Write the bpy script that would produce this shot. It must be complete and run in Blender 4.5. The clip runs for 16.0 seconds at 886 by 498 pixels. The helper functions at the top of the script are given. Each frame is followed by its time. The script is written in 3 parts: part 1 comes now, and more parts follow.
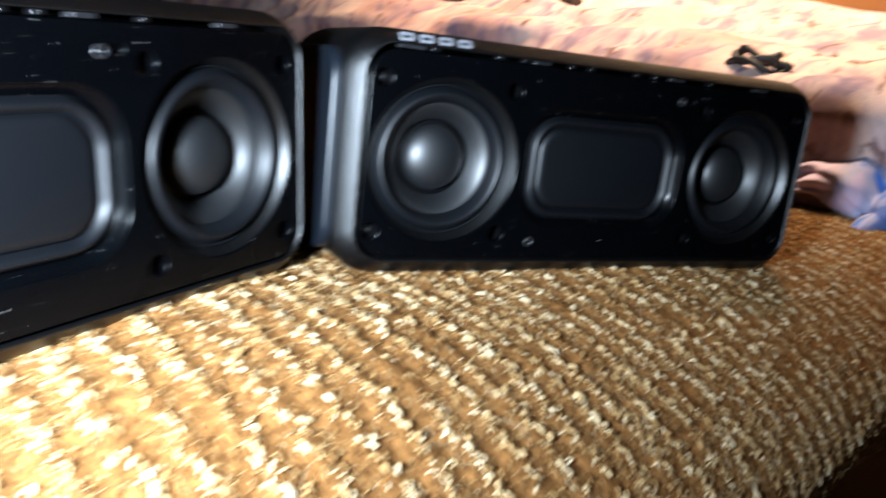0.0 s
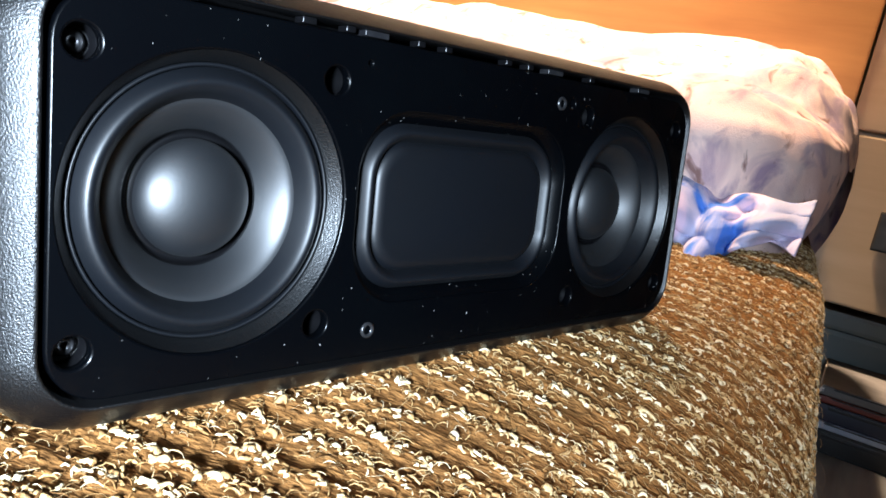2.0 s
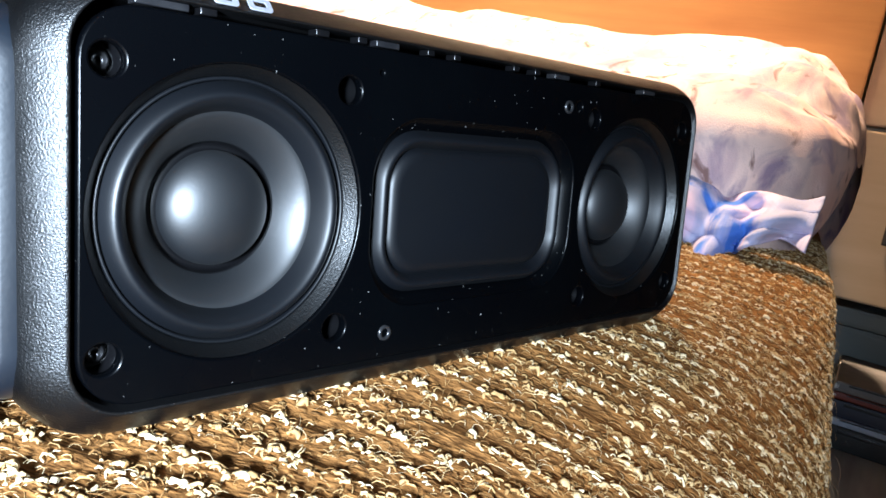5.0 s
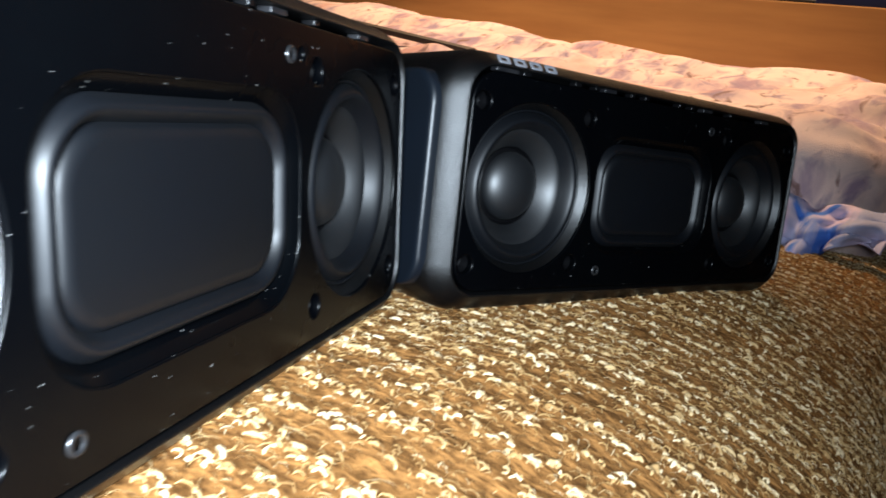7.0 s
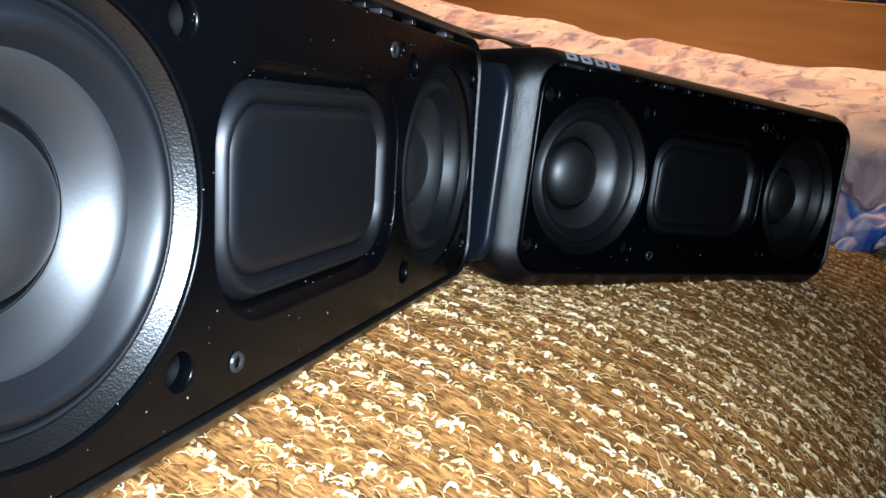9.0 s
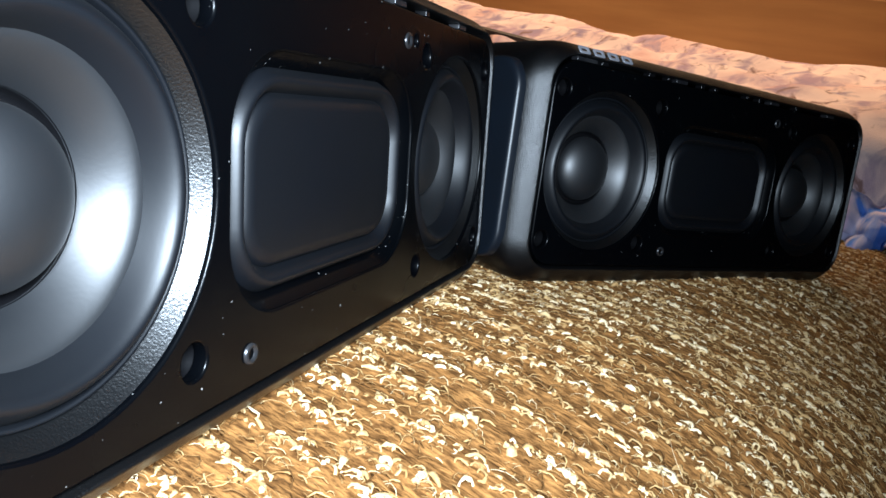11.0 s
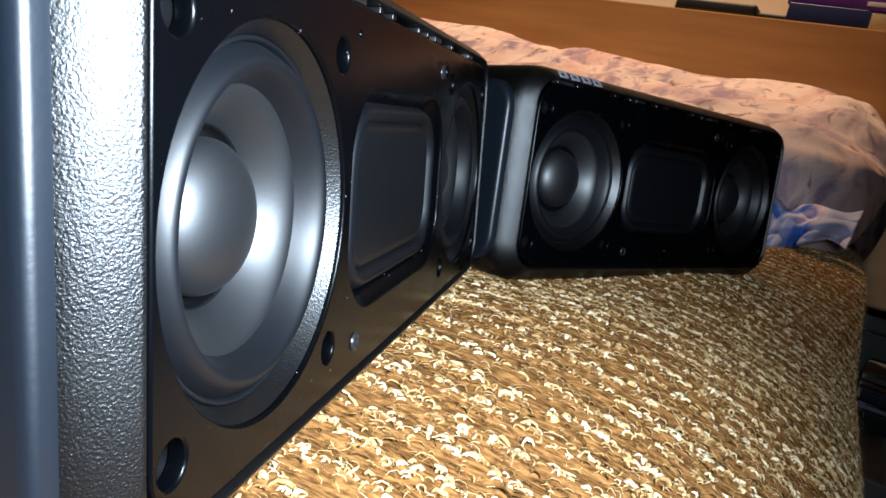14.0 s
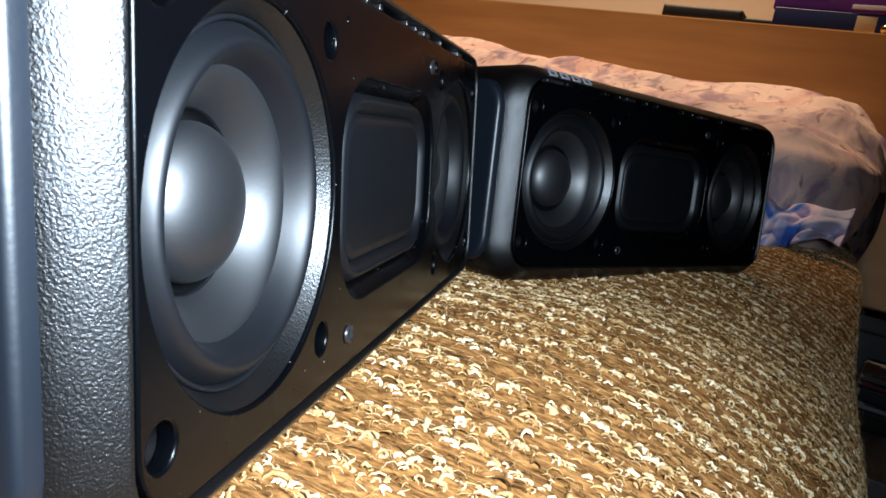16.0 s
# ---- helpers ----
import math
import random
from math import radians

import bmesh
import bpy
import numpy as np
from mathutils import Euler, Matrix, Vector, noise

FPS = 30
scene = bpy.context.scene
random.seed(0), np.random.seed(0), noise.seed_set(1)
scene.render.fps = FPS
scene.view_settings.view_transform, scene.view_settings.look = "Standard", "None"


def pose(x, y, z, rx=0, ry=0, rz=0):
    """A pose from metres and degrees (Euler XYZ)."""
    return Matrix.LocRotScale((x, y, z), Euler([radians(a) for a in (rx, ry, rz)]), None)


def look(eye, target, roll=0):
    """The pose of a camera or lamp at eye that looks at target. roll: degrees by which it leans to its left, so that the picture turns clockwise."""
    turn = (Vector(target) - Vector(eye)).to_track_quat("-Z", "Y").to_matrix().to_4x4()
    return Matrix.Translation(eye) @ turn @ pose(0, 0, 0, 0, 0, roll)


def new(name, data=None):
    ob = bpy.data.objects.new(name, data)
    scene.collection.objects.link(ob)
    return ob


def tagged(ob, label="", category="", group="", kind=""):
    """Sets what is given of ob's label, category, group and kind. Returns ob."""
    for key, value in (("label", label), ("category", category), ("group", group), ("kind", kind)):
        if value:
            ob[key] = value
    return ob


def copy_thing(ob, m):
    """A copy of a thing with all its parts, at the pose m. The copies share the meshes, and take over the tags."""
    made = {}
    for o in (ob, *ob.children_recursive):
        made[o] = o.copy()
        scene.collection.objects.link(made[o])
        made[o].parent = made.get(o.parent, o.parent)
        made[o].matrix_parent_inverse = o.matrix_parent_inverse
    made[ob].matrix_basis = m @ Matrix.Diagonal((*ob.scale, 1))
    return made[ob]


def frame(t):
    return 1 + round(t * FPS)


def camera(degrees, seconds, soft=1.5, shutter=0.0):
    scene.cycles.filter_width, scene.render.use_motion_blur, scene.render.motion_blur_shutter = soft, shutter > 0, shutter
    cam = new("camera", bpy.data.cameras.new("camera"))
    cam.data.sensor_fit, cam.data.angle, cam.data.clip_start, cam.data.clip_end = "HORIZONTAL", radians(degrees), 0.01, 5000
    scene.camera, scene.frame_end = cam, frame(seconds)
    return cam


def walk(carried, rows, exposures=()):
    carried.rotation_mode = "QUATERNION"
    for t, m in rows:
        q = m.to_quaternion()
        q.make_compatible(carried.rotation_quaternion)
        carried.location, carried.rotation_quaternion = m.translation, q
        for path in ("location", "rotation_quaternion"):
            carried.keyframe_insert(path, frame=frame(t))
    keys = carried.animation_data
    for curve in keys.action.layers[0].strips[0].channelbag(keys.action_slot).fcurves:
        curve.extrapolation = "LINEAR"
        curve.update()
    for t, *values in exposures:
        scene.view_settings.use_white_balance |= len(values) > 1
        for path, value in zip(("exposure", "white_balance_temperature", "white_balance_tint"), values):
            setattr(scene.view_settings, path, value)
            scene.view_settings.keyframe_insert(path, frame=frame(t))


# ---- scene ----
cam = camera(62.06, 16.0, soft=1.6, shutter=0.4)
ROWS = [
    (0.0, -0.1706, -0.2129, 0.5198, 74.36, -13.08, -23.28),
    (0.5, -0.1390, -0.1702, 0.5132, 80.79, -12.63, -33.82),
    (1.0, -0.1362, -0.1532, 0.5041, 81.46, -11.53, -34.68),
    (1.5, -0.1313, -0.1319, 0.5004, 80.36, -14.01, -43.37),
    (2.0, -0.1311, -0.1152, 0.5040, 81.40, -12.83, -43.60),
    (2.5, -0.1333, -0.1152, 0.5054, 81.20, -13.42, -43.27),
    (3.0, -0.1340, -0.1160, 0.5047, 81.68, -12.34, -43.06),
    (5.5, -0.1347, -0.1185, 0.5028, 81.85, -10.97, -42.75),
    (6.0, -0.1653, -0.1466, 0.5002, 82.70, -11.64, -39.90),
    (6.5, -0.2039, -0.1565, 0.4974, 82.26, -12.41, -39.60),
    (7.0, -0.2334, -0.1626, 0.4913, 81.82, -13.18, -37.54),
    (7.5, -0.2459, -0.1736, 0.4893, 80.11, -14.09, -34.37),
    (8.0, -0.2484, -0.1753, 0.4899, 80.46, -13.70, -34.02),
    (8.5, -0.2504, -0.1760, 0.4885, 80.67, -14.06, -34.28),
    (9.0, -0.2520, -0.1753, 0.4874, 80.61, -14.23, -33.90),
    (11.5, -0.2531, -0.1733, 0.4859, 80.24, -14.66, -33.31),
    (12.0, -0.2581, -0.1792, 0.4878, 80.85, -14.00, -31.40),
    (12.5, -0.2699, -0.1824, 0.4846, 81.32, -14.75, -32.23),
    (13.0, -0.2752, -0.1837, 0.4843, 81.20, -15.13, -32.82),
    (13.5, -0.2878, -0.1819, 0.4843, 81.71, -15.74, -36.34),
    (14.0, -0.2901, -0.1765, 0.4825, 82.29, -14.62, -40.40),
    (14.5, -0.2905, -0.1737, 0.4792, 84.07, -12.93, -42.11),
    (15.0, -0.2897, -0.1739, 0.4785, 83.85, -13.09, -41.69),
    (15.5, -0.2902, -0.1742, 0.4792, 83.94, -13.40, -40.80),
    (16.0, -0.2884, -0.1767, 0.4778, 83.57, -13.30, -41.01),
]
walk(cam, [(t, pose(*p)) for t, *p in ROWS], [(0.0, 0.75, 5900, 10), (0.5, 1.30, 5800, 10), (1.2, 1.56, 5800, 10), (5.4, 1.50, 5800, 10), (6.5, 0.25, 6200, 10), (7.0, -0.12, 6200, 10), (9.0, -0.40, 5950, 10), (16.0, -0.80, 6000, 10)])

# ---- light: a cool phone lamp beside the eye, a warm ceiling lamp, dim room ----
world = bpy.data.worlds.new("room_world")
scene.world = world
world.use_nodes = True
world.node_tree.nodes["Background"].inputs[0].default_value = (0.9, 0.75, 0.6, 1)
world.node_tree.nodes["Background"].inputs[1].default_value = 0.003


def lamp(name, kind, m, power, colour, size, beam=47, blend=0.9):
    data = bpy.data.lights.new(name, kind)
    data.energy, data.color = power, colour
    if kind == "AREA":
        data.shape, data.size = "DISK", size
    else:
        data.shadow_soft_size = size
    if kind == "SPOT":
        data.spot_size, data.spot_blend = radians(beam), blend
    ob = new(name, data)
    ob.matrix_basis = m
    return ob


lamp("phone_lamp", "SPOT", look((-0.256, -0.190, 0.508), (-0.200, 0.080, 0.452)), 13.0, (0.79, 0.91, 1.0), 0.020, 136, 1.0)
lamp("ceiling_lamp", "SPOT", look((0.37, 0.76, 2.3), (0.57, 0.48, 0.6)), 320, (1.0, 0.68, 0.40), 0.12, 45)

# ---- materials ----


def mat(name, colour, rough=0.5, metal=0.0, second=None, scale=20.0, stretch=(1, 1, 1), bump=0.0, bump_scale=200.0,
        detail=4.0, spec=0.5, contrast=(0.35, 0.65), rough_var=0.08, speck=None, sheen=0.0, dist=0.001):
    m = bpy.data.materials.new(name)
    m.use_nodes = True
    nt = m.node_tree
    n, link = nt.nodes, nt.links.new
    b = n["Principled BSDF"]
    b.inputs["Roughness"].default_value = rough
    b.inputs["Metallic"].default_value = metal
    b.inputs["Specular IOR Level"].default_value = spec
    b.inputs["Sheen Weight"].default_value = sheen
    co = n.new("ShaderNodeTexCoord")
    mp = n.new("ShaderNodeMapping")
    mp.inputs["Scale"].default_value = stretch
    link(co.outputs["Object"], mp.inputs["Vector"])
    tx = n.new("ShaderNodeTexNoise")
    tx.inputs["Scale"].default_value = scale
    tx.inputs["Detail"].default_value = detail
    link(mp.outputs[0], tx.inputs["Vector"])
    ramp = n.new("ShaderNodeValToRGB")
    c2 = second or tuple(c * 0.75 for c in colour)
    ramp.color_ramp.elements[0].position, ramp.color_ramp.elements[1].position = contrast
    ramp.color_ramp.elements[0].color = (*colour, 1)
    ramp.color_ramp.elements[1].color = (*c2, 1)
    link(tx.outputs["Fac"], ramp.inputs[0])
    out = ramp.outputs[0]
    if speck:
        sp = n.new("ShaderNodeTexNoise")
        sp.inputs["Scale"].default_value = speck[1]
        sp.inputs["Detail"].default_value = 2
        link(co.outputs["Object"], sp.inputs["Vector"])
        sr = n.new("ShaderNodeMapRange")
        sr.inputs["From Min"].default_value, sr.inputs["From Max"].default_value = speck[2], speck[2] + 0.03
        link(sp.outputs["Fac"], sr.inputs["Value"])
        mx = n.new("ShaderNodeMix")
        mx.data_type = "RGBA"
        link(sr.outputs[0], mx.inputs[0])
        link(out, mx.inputs[6])
        mx.inputs[7].default_value = (*speck[0], 1)
        out = mx.outputs[2]
    link(out, b.inputs["Base Color"])
    if rough_var:
        rr = n.new("ShaderNodeMapRange")
        rr.inputs["To Min"].default_value, rr.inputs["To Max"].default_value = rough - rough_var, rough + rough_var
        link(tx.outputs["Fac"], rr.inputs["Value"])
        link(rr.outputs[0], b.inputs["Roughness"])
    if bump:
        bt = n.new("ShaderNodeTexNoise")
        bt.inputs["Scale"].default_value = bump_scale
        bt.inputs["Detail"].default_value = 3
        link(mp.outputs[0], bt.inputs["Vector"])
        bp = n.new("ShaderNodeBump")
        bp.inputs["Strength"].default_value = bump
        bp.inputs["Distance"].default_value = dist
        link(bt.outputs["Fac"], bp.inputs["Height"])
        link(bp.outputs[0], b.inputs["Normal"])
    return m


SHELL = mat("grained_black_plastic", (0.0009, 0.0009, 0.0011), 0.37, second=(0.0005, 0.0005, 0.0006), scale=60, bump=0.48, bump_scale=3000, dist=0.0003, spec=0.44)
PLATE = mat("satin_black_plastic", (0.0006, 0.0008, 0.0011), 0.26, second=(0.0004, 0.0005, 0.0008), scale=40, bump=0.07, bump_scale=1500,
            dist=0.0002, spec=0.11, speck=((0.17, 0.17, 0.165), 900, 0.734))
BEZEL = mat("fine_grained_black_plastic", (0.0009, 0.0010, 0.0012), 0.36, scale=60, bump=0.3, bump_scale=2600, dist=0.0003, spec=0.55)
CONE = mat("dark_grey_coated_paper", (0.0018, 0.0023, 0.0032), 0.50, second=(0.0012, 0.0015, 0.0021), scale=50, bump=0.05, bump_scale=1500, dist=0.0002, spec=0.70)
RUBBER = mat("dark_rubber", (0.0015, 0.0020, 0.0031), 0.46, second=(0.0010, 0.0014, 0.0022), scale=40, bump=0.04, bump_scale=1200, dist=0.0002, spec=0.30)
CAP = mat("blue_black_plastic", (0.0030, 0.0050, 0.0085), 0.40, scale=50, bump=0.1, bump_scale=1000, dist=0.0003, spec=0.45)
HOLE = mat("hole_black", (0.002, 0.002, 0.0024), 0.3, scale=80)
STEEL = mat("screw_steel", (0.03, 0.03, 0.032), 0.30, 0.6, scale=300)
CLIP = mat("worn_grey_plastic", (0.012, 0.012, 0.013), 0.35, second=(0.004, 0.004, 0.005), scale=250)
SILVER = mat("silver_print", (0.36, 0.37, 0.41), 0.42, 0.5, scale=300)


def ribbed(name, light, dark):
    """Woven ground with streaks that run along the ribs."""
    m = bpy.data.materials.new(name)
    m.use_nodes = True
    n, link = m.node_tree.nodes, m.node_tree.links.new
    b = n["Principled BSDF"]
    b.inputs["Roughness"].default_value = 0.9
    b.inputs["Specular IOR Level"].default_value = 0.05
    co = n.new("ShaderNodeTexCoord")
    dots = []
    for way, size in (((0.905, 0.425, 0), 1.0), ((-0.425, 0.905, 0), 0.30), ((0, 0, 1), 0.3)):
        d = n.new("ShaderNodeVectorMath")
        d.operation = "DOT_PRODUCT"
        d.inputs[1].default_value = [c * size for c in way]
        link(co.outputs["Object"], d.inputs[0])
        dots.append(d.outputs["Value"])
    cb = n.new("ShaderNodeCombineXYZ")
    for k in range(3):
        link(dots[k], cb.inputs[k])
    tx = n.new("ShaderNodeTexNoise")
    tx.inputs["Scale"].default_value = 1100
    tx.inputs["Detail"].default_value = 5
    link(cb.outputs[0], tx.inputs["Vector"])
    ramp = n.new("ShaderNodeValToRGB")
    ramp.color_ramp.elements[0].position, ramp.color_ramp.elements[1].position = 0.36, 0.66
    ramp.color_ramp.elements[0].color, ramp.color_ramp.elements[1].color = (*dark, 1), (*light, 1)
    link(tx.outputs["Fac"], ramp.inputs[0])
    link(ramp.outputs[0], b.inputs["Base Color"])
    bp = n.new("ShaderNodeBump")
    bp.inputs["Strength"].default_value, bp.inputs["Distance"].default_value = 0.9, 0.0012
    link(tx.outputs["Fac"], bp.inputs["Height"])
    link(bp.outputs[0], b.inputs["Normal"])
    return m


BOUCLE = ribbed("brown_woven_upholstery", (0.270, 0.124, 0.037), (0.082, 0.035, 0.010))


def yarn_material(name, stops):
    """Matt wool, each strand of a shade of its own, with fine fibres."""
    m = bpy.data.materials.new(name)
    m.use_nodes = True
    n, link = m.node_tree.nodes, m.node_tree.links.new
    b = n["Principled BSDF"]
    b.inputs["Roughness"].default_value = 0.95
    b.inputs["Specular IOR Level"].default_value = 0.05
    geo, co = n.new("ShaderNodeNewGeometry"), n.new("ShaderNodeTexCoord")
    tx = n.new("ShaderNodeTexNoise")
    tx.inputs["Scale"].default_value = 900
    link(co.outputs["Object"], tx.inputs["Vector"])
    mix = n.new("ShaderNodeMath")
    mix.operation = "MULTIPLY_ADD"
    mix.inputs[1].default_value = 0.5
    link(tx.outputs["Fac"], mix.inputs[0])
    link(geo.outputs["Random Per Island"], mix.inputs[2])
    ramp = n.new("ShaderNodeValToRGB")
    el = ramp.color_ramp.elements
    el[0].position, el[0].color = stops[0][0], (*stops[0][1], 1)
    el[1].position, el[1].color = stops[-1][0], (*stops[-1][1], 1)
    for p, c in stops[1:-1]:
        el.new(p).color = (*c, 1)
    link(mix.outputs[0], ramp.inputs[0])
    link(ramp.outputs[0], b.inputs["Base Color"])
    bp = n.new("ShaderNodeBump")
    bp.inputs["Strength"].default_value, bp.inputs["Distance"].default_value = 0.7, 0.0004
    tb = n.new("ShaderNodeTexNoise")
    tb.inputs["Scale"].default_value = 3500
    link(co.outputs["Object"], tb.inputs["Vector"])
    link(tb.outputs["Fac"], bp.inputs["Height"])
    link(bp.outputs[0], b.inputs["Normal"])
    return m


YARN = yarn_material("cream_yarn", [(0.25, (0.24, 0.130, 0.046)), (0.6, (0.40, 0.250, 0.105)), (0.95, (0.54, 0.385, 0.195)), (1.25, (0.66, 0.52, 0.32))])
YARN_BROWN = yarn_material("brown_yarn", [(0.3, (0.080, 0.037, 0.012)), (0.8, (0.220, 0.112, 0.038)), (1.25, (0.43, 0.27, 0.11))])
WOOD = mat("orange_wood_veneer", (0.58, 0.31, 0.10), 0.42, second=(0.46, 0.23, 0.07), scale=5, stretch=(1, 1, 9), bump=0.05, bump_scale=60, detail=8)
TAN = mat("pale_beech_laminate", (0.60, 0.45, 0.29), 0.5, second=(0.52, 0.38, 0.23), scale=5, stretch=(2, 1, 9), bump=0.03, bump_scale=80, detail=7)
WALL = mat("cream_wall_paint", (0.72, 0.66, 0.56), 0.85, second=(0.66, 0.60, 0.50), scale=4, bump=0.1, bump_scale=120)
# made-up dark colour for walls out of view, so less light bounces back
TAUPE = mat("dark_brown_unseen_wall", (0.075, 0.058, 0.044), 0.85, second=(0.060, 0.046, 0.035), scale=4, bump=0.1, bump_scale=120)
CEIL = mat("white_ceiling_paint", (0.78, 0.76, 0.72), 0.9, scale=3, bump=0.08, bump_scale=150)
FLOOR = mat("grey_plank_floor", (0.36, 0.36, 0.35), 0.5, second=(0.16, 0.16, 0.16), scale=6, stretch=(1, 8, 1), bump=0.1, bump_scale=60, detail=8)
BLACK = mat("matt_black", (0.012, 0.011, 0.011), 0.6, scale=60, bump=0.1, bump_scale=500)
PURPLE = mat("purple_card", (0.14, 0.03, 0.30), 0.45, scale=30)
BLUE = mat("blue_card", (0.012, 0.025, 0.13), 0.45, scale=30)
CREAM = mat("cream_card", (0.68, 0.55, 0.33), 0.5, scale=30)
WHITE = mat("white_card", (0.70, 0.68, 0.66), 0.55, scale=30)
RED = mat("red_card", (0.16, 0.025, 0.012), 0.5, scale=30)
TEAL = mat("teal_grey_plastic", (0.20, 0.235, 0.235), 0.5, second=(0.16, 0.19, 0.19), scale=12, bump=0.05, bump_scale=300)
PALE = mat("pale_blue_card", (0.36, 0.41, 0.52), 0.5, scale=40)
NAVY = mat("navy_card", (0.008, 0.011, 0.032), 0.5, scale=40)
GREY = mat("grey_card", (0.15, 0.14, 0.135), 0.55, scale=40)
YELLOW = mat("yellow_cloth", (0.75, 0.42, 0.03), 0.8, scale=30, bump=0.3, bump_scale=300)
BRASS = mat("polished_brass", (0.8, 0.55, 0.2), 0.25, 1.0, scale=50)


def floral(name, base, spots):
    """Printed cotton: pale ground, soft blotches of several colours, fine weave."""
    m = bpy.data.materials.new(name)
    m.use_nodes = True
    n, link = m.node_tree.nodes, m.node_tree.links.new
    b = n["Principled BSDF"]
    b.inputs["Roughness"].default_value = 0.9
    b.inputs["Specular IOR Level"].default_value = 0.2
    co = n.new("ShaderNodeTexCoord")
    out = None
    for k, (colour, scale, low, high) in enumerate(spots):
        mp = n.new("ShaderNodeMapping")
        mp.inputs["Location"].default_value = (3.1 * k, 1.7 * k, 0.9 * k)
        mp.inputs["Rotation"].default_value = (0, 0, 0.6 * k)
        mp.inputs["Scale"].default_value = (1.0, 1.7, 1.0)
        link(co.outputs["Object"], mp.inputs["Vector"])
        tx = n.new("ShaderNodeTexNoise")
        tx.inputs["Scale"].default_value = scale
        tx.inputs["Detail"].default_value = 5
        tx.inputs["Distortion"].default_value = 0.8
        link(mp.outputs[0], tx.inputs["Vector"])
        mr = n.new("ShaderNodeMapRange")
        mr.inputs["From Min"].default_value, mr.inputs["From Max"].default_value = low, high
        link(tx.outputs["Fac"], mr.inputs["Value"])
        mx = n.new("ShaderNodeMix")
        mx.data_type = "RGBA"
        link(mr.outputs[0], mx.inputs[0])
        if out is None:
            mx.inputs[6].default_value = (*base, 1)
        else:
            link(out, mx.inputs[6])
        mx.inputs[7].default_value = (*colour, 1)
        out = mx.outputs[2]
    link(out, b.inputs["Base Color"])
    wv = n.new("ShaderNodeTexNoise")
    wv.inputs["Scale"].default_value = 900
    link(co.outputs["Object"], wv.inputs["Vector"])
    bp = n.new("ShaderNodeBump")
    bp.inputs["Strength"].default_value, bp.inputs["Distance"].default_value = 0.3, 0.001
    link(wv.outputs["Fac"], bp.inputs["Height"])
    link(bp.outputs[0], b.inputs["Normal"])
    return m


QUILT = floral("floral_cotton", (0.75, 0.56, 0.50), [((0.58, 0.33, 0.29), 8, 0.46, 0.68), ((0.36, 0.24, 0.30), 15, 0.49, 0.66), ((0.30, 0.22, 0.29), 27, 0.54, 0.68), ((0.22, 0.13, 0.12), 40, 0.60, 0.70)])
SHEET = floral("lilac_cotton", (0.38, 0.38, 0.53), [((0.60, 0.48, 0.62), 20, 0.46, 0.60), ((0.07, 0.17, 0.52), 26, 0.53, 0.62)])

# ---- mesh helpers ----


def mesh_from(bm, name, smooth=True):
    bmesh.ops.recalc_face_normals(bm, faces=bm.faces[:])
    me = bpy.data.meshes.new(name)
    bm.to_mesh(me)
    bm.free()
    if smooth:
        me.shade_smooth()
    return me


def part(name, bm, material, parent=None, label="", smooth=True, kind=""):
    me = bm if isinstance(bm, bpy.types.Mesh) else mesh_from(bm, name, smooth)
    me.materials.append(material)
    ob = new(name, me)
    ob.parent = parent
    return tagged(ob, label=label, kind=kind)


def thing(name, label, category, m=None, group="", kind=""):
    ob = new(name)
    ob.empty_display_size = 0.02
    ob.matrix_basis = m or Matrix()
    return tagged(ob, label, category, group, kind)


def rounded(hw, hh, r, k=8, cx=0.0, cz=0.0):
    """A rounded rectangle as a ring of (x, z)."""
    ring = []
    for sx, sz, a0 in ((1, 1, 0), (-1, 1, 90), (-1, -1, 180), (1, -1, 270)):
        for i in range(k + 1):
            a = radians(a0 + 90 * i / k)
            ring.append((cx + sx * (hw - r) + r * math.cos(a), cz + sz * (hh - r) + r * math.sin(a)))
    return ring


def circle(r, k=48, cx=0.0, cz=0.0):
    return [(cx + r * math.cos(2 * math.pi * i / k), cz + r * math.sin(2 * math.pi * i / k)) for i in range(k)]


def loft(rings, cap_start=False, cap_end=False):
    """A skin through rings of (x, y, z), all of one length."""
    bm = bmesh.new()
    vs = [[bm.verts.new(p) for p in ring] for ring in rings]
    for a, b in zip(vs, vs[1:]):
        k = len(a)
        for i in range(k):
            bm.faces.new((a[i], a[(i + 1) % k], b[(i + 1) % k], b[i]))
    if cap_start:
        bm.faces.new(vs[0])
    if cap_end:
        bm.faces.new(vs[-1])
    return bm


def lathe(profile, k=64, cx=0.0, cz=0.0, close=True):
    """Rings about the axis along y, through (cx, cz): profile of (radius, y)."""
    bm = loft([[(x, y, z) for x, z in circle(max(r, 1e-5), k, cx, cz)] for r, y in profile], cap_end=close)
    return bm


def box(sx, sy, sz, bevel=0.002, at=(0, 0, 0), seg=2):
    bm = bmesh.new()
    bmesh.ops.create_cube(bm, size=1, matrix=Matrix.Translation(at) @ Matrix.Diagonal((sx, sy, sz, 1)))
    if bevel:
        bmesh.ops.bevel(bm, geom=bm.edges[:], offset=bevel, segments=seg, affect="EDGES", profile=0.7)
    return bm


